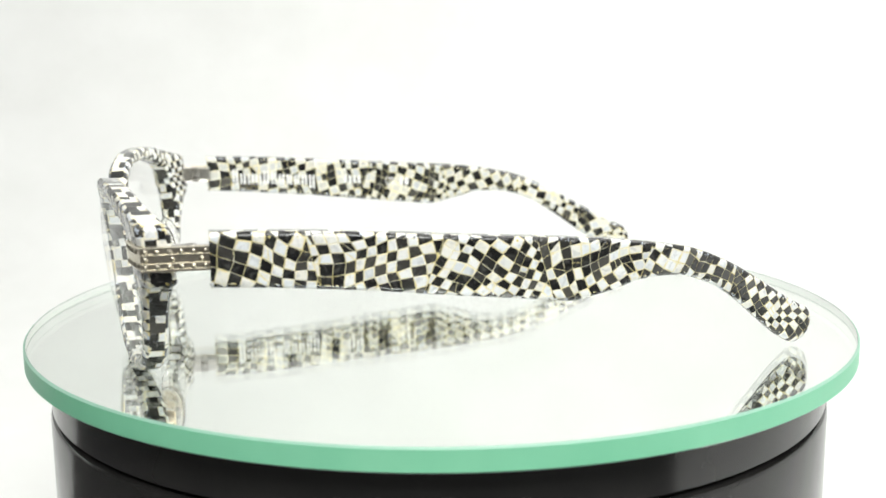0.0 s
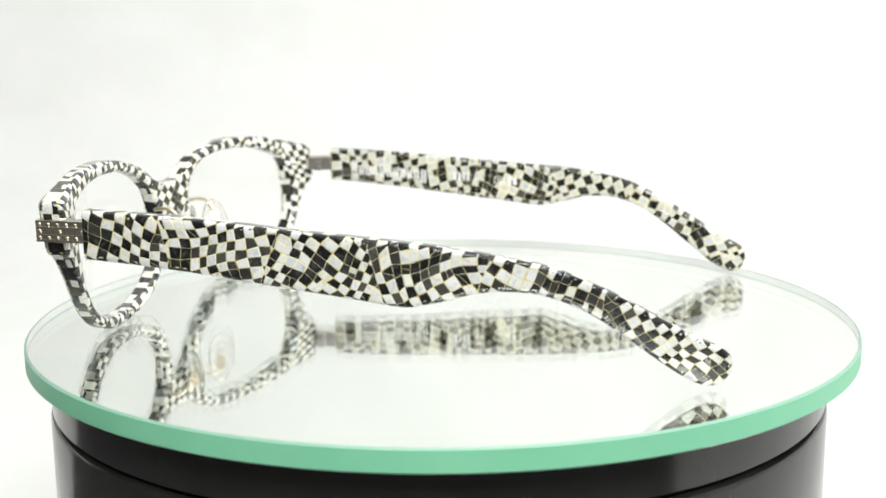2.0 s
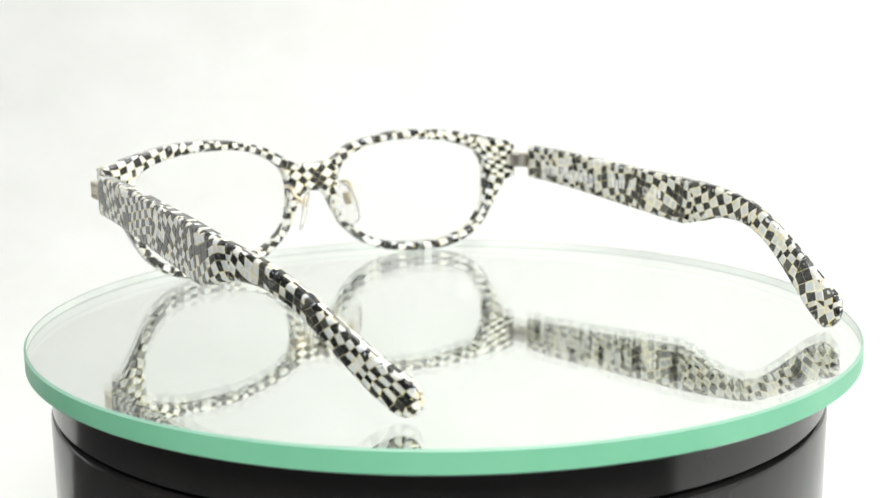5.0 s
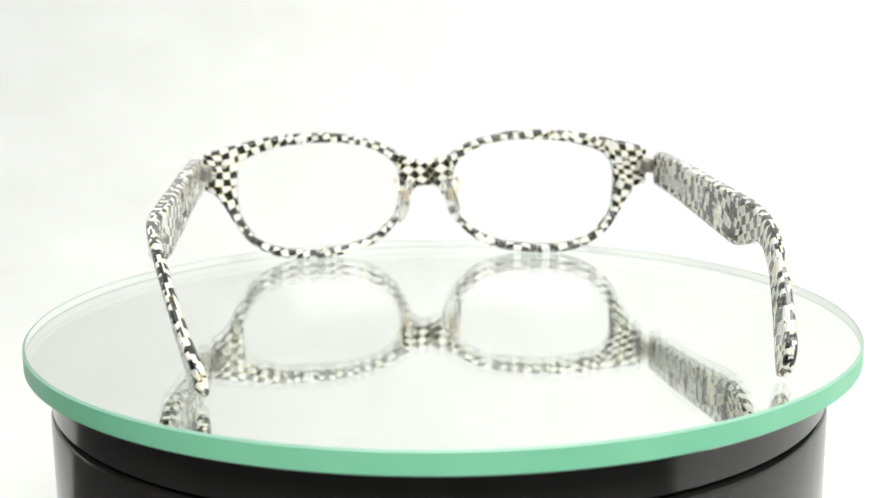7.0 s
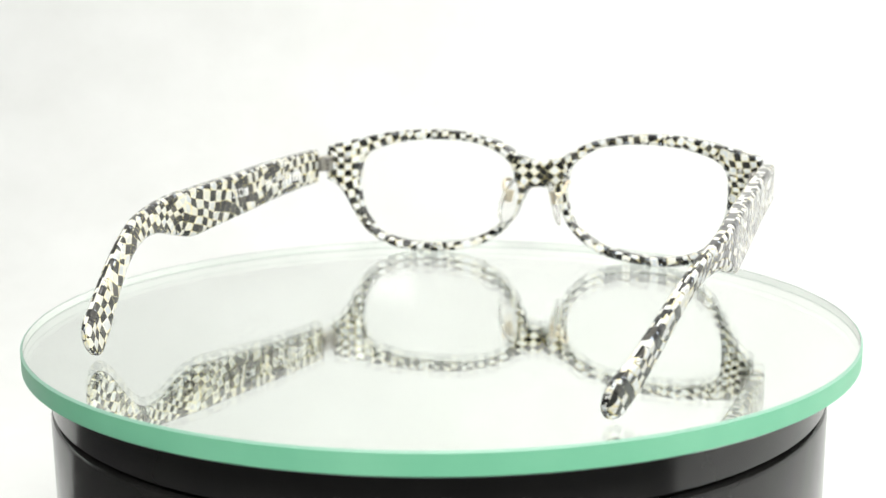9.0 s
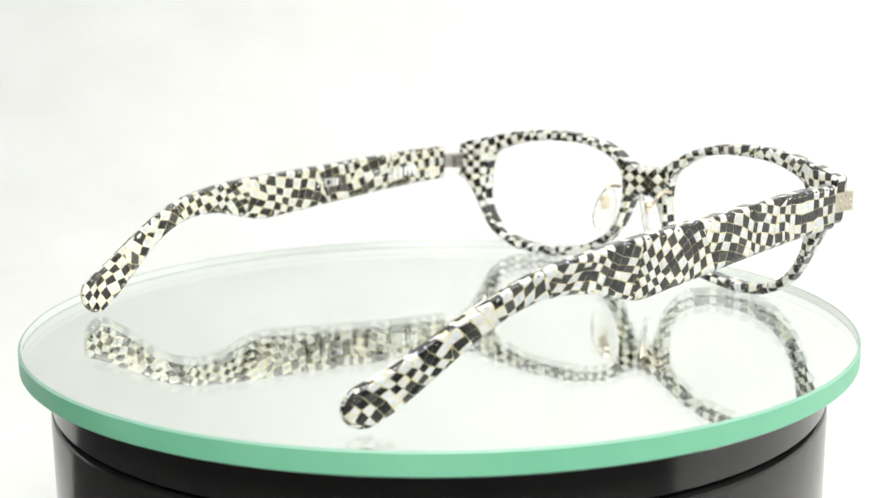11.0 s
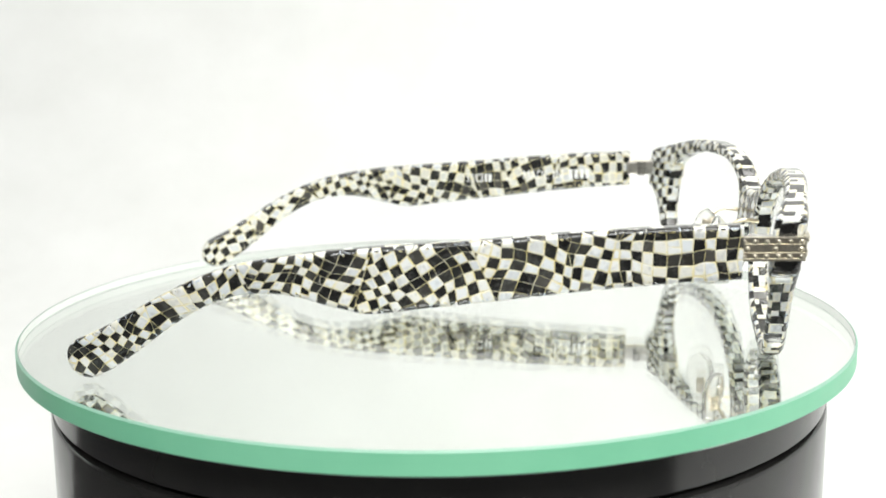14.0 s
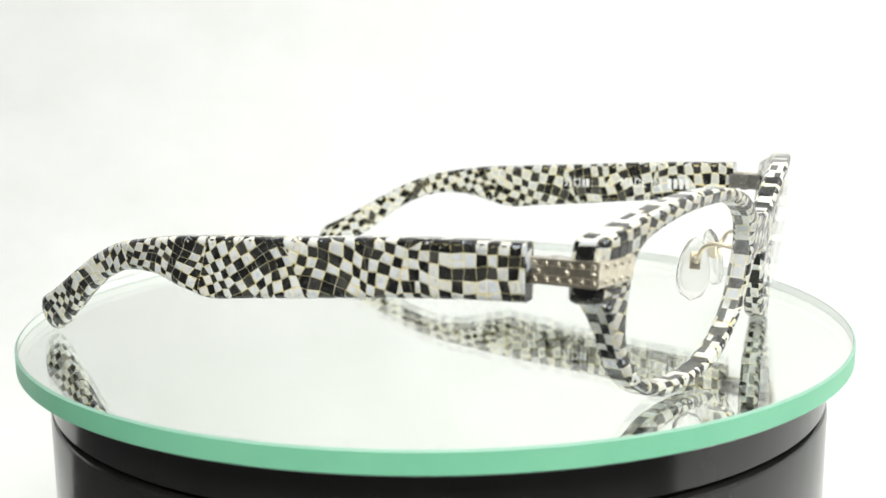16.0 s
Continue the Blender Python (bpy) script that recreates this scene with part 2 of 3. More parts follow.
def dense(contour, step=0.4):
    """The contour with points at even short steps."""
    out = []
    for i in range(len(contour)):
        a, b = contour[i - 1], contour[i]
        n = max(1, int(math.hypot(b[0] - a[0], b[1] - a[1]) / step))
        out += [(a[0] + (b[0] - a[0]) * k / n, a[1] + (b[1] - a[1]) * k / n) for k in range(n)]
    return out


def cut_to(poly, contour, sign):
    """Trims a small polygon to the inner (sign 1) or outer (-1) side of an anticlockwise contour."""
    for _ in range(5):
        worst = None
        for p in poly:
            if inside(contour, *p) == (sign > 0):
                continue
            e, nrm = nearest_edge(contour, *p)
            off = math.hypot(p[0] - e[0], p[1] - e[1])
            if off > 0.03 and (worst is None or off > worst[0]):
                worst = (off, e, nrm)
        if worst is None:
            return poly
        _, e, nrm = worst
        poly = clip_half(poly, e[0], e[1], nrm[0] * sign, nrm[1] * sign)
        if len(poly) < 3:
            return []
    return poly


def shards(poly, rng):
    """Now and then a tile is broken in two along a slanting line."""
    if rng.random() > 0.07 or len(poly) < 4:
        return [(poly, 0)]
    mx, my = sum(p[0] for p in poly) / len(poly), sum(p[1] for p in poly) / len(poly)
    a = rng.uniform(0, 2 * math.pi)
    nx, ny = math.cos(a), math.sin(a)
    return [(clip_half(poly, mx + nx * 0.05, my + ny * 0.05, nx, ny), 0), (clip_half(poly, mx - nx * 0.05, my - ny * 0.05, -nx, -ny), 1)]


def mosaic(outer, holes, seeds, rng, pitch=2.2, gap=0.095):
    """Tiles (polygon, dark) of a chequered patchwork. seeds: (x, y, degrees) of each patch. Contours run anticlockwise."""
    tiles = []
    outer, holes = dense(outer), [dense(h) for h in holes]
    if not holes:
        seeds = [(x, y + (3.4 if k % 2 else -3.4), deg) for k, (x, y, deg) in enumerate(seeds)]
    for si, (sx, sy, deg) in enumerate(seeds):
        ca, sa = math.cos(radians(deg)), math.sin(radians(deg))
        reach, odd = 9, rng.random() < 0.5
        drift = rng.uniform(0, 50)
        jig = {}
        for i in range(-reach, reach + 2):
            for j in range(-reach, reach + 2):
                jig[i, j] = (rng.uniform(-0.24, 0.24), rng.uniform(-0.24, 0.24))
        step = pitch * rng.uniform(0.88, 1.12)
        for i in range(-reach, reach + 1):
            for j in range(-reach, reach + 1):
                corners = []
                for a, b in ((0, 0), (1, 0), (1, 1), (0, 1)):
                    jx, jy = jig[i + a, j + b]
                    u = (i + a) * step + jx + (gap / 2 if a == 0 else -gap / 2)
                    v = (j + b) * step + jy + (gap / 2 if b == 0 else -gap / 2)
                    x, y = sx + u * ca - v * sa, sy + u * sa + v * ca
                    w = noise.noise_vector(Vector((x * 0.1, y * 0.1, drift)))
                    corners.append((x + w.x * 2.3, y + w.y * 2.3))
                mx, my = sum(c[0] for c in corners) / 4, sum(c[1] for c in corners) / 4
                if math.hypot(mx - sx, my - sy) > 26:
                    continue
                poly = corners
                for k, (ox, oy, _) in enumerate(seeds):
                    if k == si or math.hypot(ox - sx, oy - sy) > 52:
                        continue
                    nx, ny = sx - ox, sy - oy
                    size = math.hypot(nx, ny)
                    nx, ny = nx / size, ny / size
                    poly = clip_half(poly, (sx + ox) / 2 + nx * gap / 2, (sy + oy) / 2 + ny * gap / 2, nx, ny)
                    if len(poly) < 3:
                        break
                if len(poly) < 3:
                    continue
                mx, my = sum(c[0] for c in poly) / len(poly), sum(c[1] for c in poly) / len(poly)
                for contour, sign in [(outer, 1)] + [(h, -1) for h in holes]:
                    if inside(contour, mx, my) != (sign > 0):
                        (ex, ey), _ = nearest_edge(contour, mx, my)
                        if math.hypot(ex - mx, ey - my) > pitch:
                            poly = []
                            break
                    poly = cut_to(poly, contour, sign)
                    if len(poly) < 3:
                        break
                if len(poly) < 3:
                    continue
                dark = ((i + j) % 2 == 0) == odd
                if rng.random() < (0.06 if dark else 0.17):
                    dark = not dark
                for shard, flip in shards(poly, rng):
                    shard = thin_out(shard, 0.1)
                    if len(shard) < 3 or abs(poly_area(shard)) < 0.2:
                        continue
                    mx, my = sum(c[0] for c in shard) / len(shard), sum(c[1] for c in shard) / len(shard)
                    if inside(outer, mx, my) and not any(inside(h, mx, my) for h in holes):
                        tiles.append((shard, dark != (flip == 1 and rng.random() < 0.45)))
    return tiles


TILTS = random.Random(5)


def tile_mesh_data(poly, surface, proud, sink):
    """A thin slab over poly that follows the skin, a hair out of level; surface(u, v, d) gives the place d above the skin. The third value counts the top faces."""
    tu, tv = TILTS.uniform(-0.014, 0.014), TILTS.uniform(-0.014, 0.014)
    rim = []
    for k in range(len(poly)):
        a, b = poly[k], poly[(k + 1) % len(poly)]
        cuts = max(1, math.ceil(math.hypot(b[0] - a[0], b[1] - a[1]) / 0.8))
        rim += [(a[0] + (b[0] - a[0]) * c / cuts, a[1] + (b[1] - a[1]) * c / cuts) for c in range(cuts)]
    n = len(rim)
    mx, my = sum(p[0] for p in rim) / n, sum(p[1] for p in rim) / n

    def level(shrunk):
        pts = [(mx + (u - mx) * shrunk, my + (v - my) * shrunk) for u, v in rim]
        return [surface(u, v, proud + (u - mx) * tu + (v - my) * tv) for u, v in pts]

    verts = level(0.98) + level(0.8) + [surface(mx, my, proud)]
    verts += [surface(u, v, proud * 0.2) for u, v in rim] + [surface(u, v, -sink) for u, v in rim]
    faces, mid, low = [], 2 * n + 1, 3 * n + 1
    for k in range(n):
        j = (k + 1) % n
        faces += [(k, j, n + j, n + k), (n + k, n + j, 2 * n)]
    tops = len(faces)
    for k in range(n):
        j = (k + 1) % n
        faces += [(k, mid + k, mid + j, j), (mid + k, low + k, low + j, mid + j)]
    return verts, faces, tops


def side_slots(faces, tops, core, side):
    """Material slots of a pale tile: its core, and the ring and skirt round it."""
    return [core if k < tops and len(face) == 3 else side for k, face in enumerate(faces)]


def smooth_tops(me, flags):
    me.polygons.foreach_set("use_smooth", flags)
    return me


def lay_tiles(tiles, surface, owner, proud=0.06, sink=0.3):
    """The 300 largest tiles are objects of their own under owner; the small shards between them are one part."""
    tiles = sorted(tiles, key=lambda t: -abs(poly_area(t[0])))
    lay_inlay("shard_inlay", tiles[300:], surface, owner, "small mosaic shards between the tiles", proud, sink, WHITE_CHIP)
    for poly, dark in tiles[:300]:
        v, f, tops = tile_mesh_data(poly, surface, proud, sink)
        me = mesh_of("tile", v, f, [BLACK_TILE] if dark else [WHITE_TILE, HALO], slots=None if dark else side_slots(f, tops, 0, 1))
        part("tile", smooth_tops(me, [k < tops for k in range(len(f))]), owner)


def lay_inlay(name, tiles, surface, owner, label, proud=0.05, sink=0.3, pale=None):
    """The same tiles joined into one sheet."""
    verts, faces, slots, flags = [], [], [], []
    for poly, dark in tiles:
        v, f, tops = tile_mesh_data(poly, surface, proud, sink)
        base = len(verts)
        verts += v
        faces += [tuple(i + base for i in face) for face in f]
        slots += [0] * len(f) if dark else side_slots(f, tops, 1, 2)
        flags += [k < tops for k in range(len(f))]
    me = smooth_tops(mesh_of(name, verts, faces, [BLACK_INLAY, pale or SHADED_INLAY, HALO], slots=slots), flags)
    return tagged(part(name, me, owner, label), kind="stuff")


# ---- rounded edges ----
ROUND = 1.0      # radius of the polished edges
LAP = 0.8        # how far down the rounding the face tiles reach


def edge_gauge(paths):
    """A function that gives the distance of a point from open polylines."""
    a = np.array([p for path in paths for p in path[:-1]])
    d = np.array([p for path in paths for p in path[1:]]) - a
    span = np.maximum((d * d).sum(1), 1e-12)

    def gauge(x, y):
        w = np.array((x, y)) - a
        t = np.clip((w * d).sum(1) / span, 0, 1)[:, None]
        return math.sqrt(((w - d * t) ** 2).sum(1).min())
    return gauge


def drop(e):
    """How far the polished face falls away at distance e from the edge."""
    if e >= ROUND:
        return 0.0
    return ROUND - math.sqrt(ROUND * ROUND - (ROUND - e) ** 2)


def edge_chips(path, rng):
    """Chips along the narrow edge of a path: (length along it, 0 to 2 across it)."""
    total = sum(math.hypot(b[0] - a[0], b[1] - a[1]) for a, b in zip(path, path[1:]))
    out, s, dark, lean = [], 0.1, True, 0.0
    while s < total - 1.2:
        e, tilt = min(s + rng.uniform(1.5, 3.1) * (1.2 if dark else 0.85), total - 0.1), rng.uniform(-0.35, 0.35)
        if rng.random() < 0.4:
            m = rng.uniform(0.7, 1.3)
            at = lean * m / 2, tilt * m / 2
            out.append(([(s, 0), (e, 0), (e + at[1], m - 0.04), (s + at[0], m - 0.04)], dark))
            out.append(([(s + at[0], m + 0.04), (e + at[1], m + 0.04), (e + tilt, 2), (s + lean, 2)], not dark))
        else:
            out.append(([(s, 0), (e, 0), (e + tilt, 2), (s + lean, 2)], dark))
        dark = dark if rng.random() < 0.15 else not dark
        s, lean = e + 0.09, tilt
    return out


def along(path):
    """A function from a length along an anticlockwise path and a distance outwards to a place."""
    reach = [0.0]
    for a, b in zip(path, path[1:]):
        reach.append(reach[-1] + math.hypot(b[0] - a[0], b[1] - a[1]))

    def at(s, out):
        k = min(max(bisect(reach, s) - 1, 0), len(path) - 2)
        (ax, ay), (bx, by) = path[k], path[k + 1]
        size = reach[k + 1] - reach[k]
        t, dx, dy = (s - reach[k]) / size, (bx - ax) / size, (by - ay) / size
        return ax + (bx - ax) * t + dy * out, ay + (by - ay) * t - dx * out

    def bisect(row, value):
        return int(np.searchsorted(row, value, side="right"))
    return at


# ---- the tent: paper sweep; unseen side, roof and front cloths added to shape light ----
def sheet(name, profile, axis_from, axis_to, material, label, category, front):
    """A thin bent sheet: profile of (y, z) in millimetres, drawn out along x, 2 mm thick; front: where the paper's slanting front edge lies at either side."""
    pts = [Vector((0, y, z)) for y, z in profile]
    verts, faces = [], []
    n = len(pts)
    for off in (0, 1):
        for x in (axis_from, axis_to):
            pts[0].y = front[0] if x == axis_from else front[1]
            for i, p in enumerate(pts):
                d = (pts[min(i + 1, n - 1)] - pts[max(i - 1, 0)]).normalized()
                nrm = Vector((0, d.z, -d.y))
                q = p + nrm * 2.0 * off
                verts.append((x, q.y, q.z))
    for i in range(n - 1):
        faces.append((i, i + 1, n + i + 1, n + i))
        faces.append((2 * n + i, 3 * n + i, 3 * n + i + 1, 2 * n + i + 1))
        faces.append((i, 2 * n + i, 2 * n + i + 1, i + 1))
        faces.append((n + i, n + i + 1, 3 * n + i + 1, 3 * n + i))
    faces += [(0, n, 3 * n, 2 * n), (n - 1, 3 * n - 1, 4 * n - 1, 2 * n - 1)]
    return tagged(new(name, mesh_of(name, verts, faces, [material], smooth=True)), label, category, kind="structure")


FLOOR_Z = -92.0
sweep = [(-230, FLOOR_Z), (250, FLOOR_Z)]
sweep += [(250 + 300 * math.sin(radians(a)), FLOOR_Z + 300 - 300 * math.cos(radians(a))) for a in range(9, 91, 9)]
sweep += [(550, 820)]
sheet("backdrop", sweep, -620, 620, PAPER, "seamless white paper sweep behind the turntable", "backdrop", (240, -350))
# unseen white sides, cut to set where the drum mirrors white
for name, x, y0, mat, label in (("wall_west", -622, 120, FABRIC, "unseen white side cloth added to bounce light"), ("wall_east", 620, -640, FABRIC, "unseen white side cloth added to bounce light"),):
    v, f = rounded_box(x, x + 2, y0, 552, FLOOR_Z - 2, 820, 0.4)
    tagged(new(name, mesh_of(name, v, f, [mat])), label, "wall", kind="structure")
# unseen dark sides, added to keep reflections in the black drum dark
for name, x, y1 in (("wall_southwest", -622, 119.5), ("wall_southeast", 620, -640.5)):
    v, f = rounded_box(x, x + 2, -904, y1, FLOOR_Z - 2, 820, 0.4)
    tagged(new(name, mesh_of(name, v, f, [DARK_CLOTH])), "unseen dark cloth added beside the camera for dark reflections", "wall", kind="structure")
v, f = rounded_box(-640, 640, -904, 560, FLOOR_Z - 30, FLOOR_Z - 2.3, 1.5)
tagged(new("floor", mesh_of("floor", v, f, [DARK_CLOTH])), "dark table top under the paper", "table top", kind="structure")
v, f = rounded_box(-622, 622, -900, 552, 820, 822, 0.4)
tagged(new("ceiling", mesh_of("ceiling", v, f, [FABRIC])), "unseen white roof cloth added to bounce light", "ceiling", kind="structure")
v, f = rounded_box(-622, 622, -904, -901, FLOOR_Z - 2, 822, 0.4)
tagged(new("wall_south", mesh_of("wall_south", v, f, [DARK_CLOTH])), "unseen dark cloth added behind the camera for dark reflections", "wall", kind="structure")


# ---- turntable ----
def build_turntable():
    base = thing("turntable", "glossy black round motorised turntable base under the mirror plate", "turntable")
    cap = lathe([(20, -5.02), (91, -5.02), (93.0, -5.5), (94.2, -6.6), (94.4, -14.6), (94.0, -15.0), (90, -15.0), (20, -15.0)], 160)
    part("top_cap", mesh_of("top_cap", *cap, [LACQUER], smooth=True), base, "glossy black rotating top ring")
    gap = lathe([(20, -14.9), (91.2, -14.9), (91.2, -16.2), (20, -16.2)], 128)
    part("seam_ring", mesh_of("seam_ring", *gap, [DARK_CLOTH], smooth=True), base, "dark recessed seam")
    body = lathe([(20, -15.9), (93.6, -15.9), (94.5, -16.3), (94.8, -17.2), (94.8, -40), (94.9, -62), (95.4, -63), (96.0, -64.5), (96.0, -88), (94.5, FLOOR_Z + 0.5), (20, FLOOR_Z + 0.5)], 160)
    part("body", mesh_of("body", *body, [LACQUER], smooth=True), base, "glossy black drum")
    for k in range(4):
        a = radians(45 + 90 * k)
        v, f = lathe([(6, FLOOR_Z), (6.5, FLOOR_Z + 0.3), (6.5, FLOOR_Z + 0.8)], 20, True)
        ob = part("rubber_foot", mesh_of("rubber_foot", v, f, [DARK_CLOTH]), base)
        ob.location = (70 * MM * math.cos(a), 70 * MM * math.sin(a), 0)
    base.location = (-0.6 * MM, 0, 0)
    return base


def build_mirror():
    """A round mirror: clear glass, silver beneath, green edge; slightly off the axis of the turntable."""
    ob = thing("mirror_plate", "round mirror plate of thick clear glass with a green edge", "mirror")
    a = radians(62 - FIRST)
    cx, cy = 1.0 * math.cos(a), 1.0 * math.sin(a)

    def at(shape):
        return [(x * 1.006 + cx, y * 1.006 + cy, z) for x, y, z in shape[0]], shape[1]

    glass = at(lathe([(0.01, 0.4), (99.3, 0.4), (99.58, 0.37)], 256))
    part("glass", mesh_of("glass", *glass, [PLATE_GLASS]), ob, "clear polished glass")
    silver = at(lathe([(0.01, -0.8), (99.5, -0.8), (99.5, -4.5), (90.0, -4.5), (90.0, -5.01), (0.01, -5.01)], 192))
    part("silvering", mesh_of("silvering", *silver, [SILVER]), ob, "mirror silvering under the glass")
    rim = at(lathe([(99.8, -0.02), (100.0, -0.06), (100.0, -0.12), (100.0, -4.05), (100.0, -4.1), (99.8, -4.3), (99.52, -4.34)], 256))
    part("edge", mesh_of("edge", *rim, [RIM_GREEN], smooth=True), ob, "bright green ground glass edge")
    lining = at(lathe([(99.5, 0.3), (99.5, -0.79)], 256))
    part("edge_lining", mesh_of("edge_lining", *lining, [PALE_EDGE], smooth=True), ob, "pale inner edge seen through the glass")
    line = at(lathe([(99.44, 0.3), (99.44, 0.15), (99.48, 0.15), (99.48, 0.3)], 256))
    part("edge_line", mesh_of("edge_line", *line, [LINE_GREY], smooth=True), ob, "thin grey line of the cut edge")
    arris = at(lathe([(99.56, 0.365), (99.6, 0.36), (99.995, -0.055), (99.8, -0.05)], 256))
    part("arris", mesh_of("arris", *arris, [ARRIS], smooth=True), ob, "dull grey-green chamfer")
    return ob


# ---- eyeglasses ----
MID = 3.0        # the middle between the temples, right of the turning axis
FRONT_MID = 2.6  # the middle of the front
HALF = 71.9      # half the distance between the temples' outer faces


def temple_side(y, side):
    """Distance of a temple's outer face from the middle: straight, then bent in behind the ear, the left one a little more."""
    return HALF - max(0.0, -y - 18) ** 1.5 * (0.0403 if side < 0 else 0.0307)


# middle line of a temple and half its height, from the hinge to the tip
TEMPLE = [(57.0, 28.5, 5.15), (50.0, 28.2, 5.25), (43.0, 27.85, 5.35), (28.0, 26.8, 5.6), (12.5, 25.35, 5.85), (-3.0, 24.05, 6.15), (-9.0, 23.5, 6.3), (-13.0, 23.3, 6.2),
          (-16.5, 23.6, 5.7), (-20.0, 23.85, 5.15), (-25.4, 24.2, 4.1), (-31.0, 23.95, 3.4), (-38.0, 22.85, 2.98), (-45.6, 19.9, 2.85), (-52.6, 15.9, 3.15), (-59.5, 11.4, 3.65), (-65.5, 7.6, 4.1), (-69.8, 5.4, 4.3)]


def temple_sections(side):
    """Middle, normal and half height along a temple, closed by a round tip; the left tip is turned in shorter."""
    line = spline([(y if y > -50 or side > 0 else -50 + (y + 50) * 0.94, z, h) for y, z, h in TEMPLE], 6)
    out = []
    for i, p in enumerate(line):
        a, b = line[max(i - 1, 0)], line[min(i + 1, len(line) - 1)]
        d = Vector((b.x - a.x, b.y - a.y)).normalized()
        tilt = min(1.0, max(0.0, (-p.x - 12) / 22))       # upright until the bend, then square to the line
        n = Vector((-d.y, d.x)) * -1
        n = (Vector((0, 1)) * (1 - tilt) + n * tilt).normalized() if n.y > 0 else n
        out.append((Vector((p.x, p.y)), n, p.z))
    mid, n, h = out[-1]
    d = Vector((-n.y, n.x)) * 1.0
    if d.x > 0:
        d = -d
    for a in range(12, 90, 12):
        out.append((mid + d * h * math.sin(radians(a)) * 1.0, n, h * math.cos(radians(a))))
    return out


def temple_outline(sections):
    line = [tuple(m - n * (h - 0.02)) for m, n, h in sections][::-1] + [tuple(m + n * (h - 0.02)) for m, n, h in sections]
    return line if poly_area(line) > 0 else line[::-1]


THICK = 3.7


def thick_at(y):
    """The earpiece is thinner than the shaft."""
    t = min(1.0, max(0.0, (-y - 2) / 36))
    return THICK - 1.15 * t * t * (3 - 2 * t)


def build_temple(owner, side, seeds_out, seeds_in, rng):
    """side: -1 or 1 along x."""
    sections = temple_sections(side)
    outline = temple_outline(sections)
    path = [tuple(m - n * h) for m, n, h in sections] + [tuple(m + n * h) for m, n, h in sections][::-1]
    if poly_area(path) < 0:
        path.reverse()
    gauge = edge_gauge([path])

    mids = sorted((m.x, m.y) for m, _, _ in sections)

    def face(y, z, depth):
        """The earpiece leans: its lower edge lies further in than its upper one."""
        lean = 0.19 * min(1.0, max(0.0, (-y - 20) / 18))
        low = float(np.interp(y, [p[0] for p in mids], [p[1] for p in mids])) - z
        return MID + side * (temple_side(y, side) - depth - lean * low)

    def outer_face(u, w, d):
        return face(u, w, drop(gauge(u, w)) - d), u, w

    def inner_face(u, w, d):
        return face(u, w, thick_at(u) - drop(gauge(u, w)) + d), u, w

    steps = [(-1, ROUND * (1 - math.sin(radians(b)))) for b in (90, 75, 60, 45, 30, 15, 0)] + [(0, 0)] + [(1, ROUND * (1 - math.sin(radians(b)))) for b in (0, 15, 30, 45, 60, 75, 90)]
    rings, skins = [], ([], [])
    for m, n, h in sections:
        ring, inner = [], []
        for sign, e in steps:
            q = m + n * (sign * max(0.0, h - 0.03 - e))
            fall = drop(max(0.0, gauge(q.x, q.y) - 0.03)) + 0.02
            ring.append((face(q.x, q.y, fall), q.x, q.y))
            inner.append((face(q.x, q.y, thick_at(q.x) - fall), q.x, q.y))
        rings.append(ring + inner[::-1])
        for w in (-1, -0.5, 0, 0.5, 1):
            q = m + n * (w * max(0.0, h - ROUND * 0.8))
            skins[0].append(outer_face(q.x, q.y, 0.005))
            skins[1].append(inner_face(q.x, q.y, 0.005))
    v, f = loft(rings)
    body = part("temple", mesh_of("temple", v, f, [ACETATE], smooth=True), owner, "mosaic acetate temple arm with a curved earpiece")
    # amber resin skins between the tiles, on the outer and the inner face
    fs = [(i * 5 + k, i * 5 + k + 1, i * 5 + 6 + k, i * 5 + 5 + k) for i in range(len(sections) - 1) for k in range(4)]
    for vs in skins:
        part("resin_skin", mesh_of("resin_skin", vs, fs, [SEAM], smooth=True), body, "amber resin between the tiles")
    lay_tiles(mosaic(outline, [], seeds_out, rng), outer_face, body)
    lay_inlay("inlay", mosaic(outline, [], seeds_in, rng, 2.4), inner_face, body, "chequered inlay on the inner face")
    spot = along(path)

    def edge_face(s, v, d):
        y, z = spot(s, d)
        return face(y, z, LAP + v / 2 * (thick_at(y) - 2 * LAP)), y, z

    lay_inlay("edge_inlay", edge_chips(path, rng), edge_face, body, "dark and pale chips along the narrow edge", 0.0, 0.3, WHITE_CHIP)
    return body


# outline of half the front, seen from behind: distance from the middle, height
FRONT_OUTER = [(0.0, 30.6), (3.5, 30.7), (7.1, 31.8), (12.0, 34.7), (17.0, 36.9), (25.3, 38.8), (33.6, 39.5), (41.9, 39.4), (50.3, 38.5), (58.0, 36.9), (64.4, 35.4), (66.6, 34.95), (67.7, 34.55), (68.2, 33.8),
               (68.3, 31.5), (68.3, 29.0), (68.2, 26.0), (68.1, 24.2), (67.8, 23.45), (67.0, 22.9), (65.4, 22.1), (62.9, 18.6), (60.3, 13.8), (57.7, 9.3), (54.6, 5.8), (50.6, 3.0), (45.8, 1.1), (40.2, 0.25), (33.6, 0.15),
               (27.0, 0.8), (20.3, 2.3), (15.3, 5.0), (11.2, 8.6), (8.2, 12.6), (6.3, 16.6), (4.7, 20.2), (2.7, 21.9), (0.0, 22.3)]
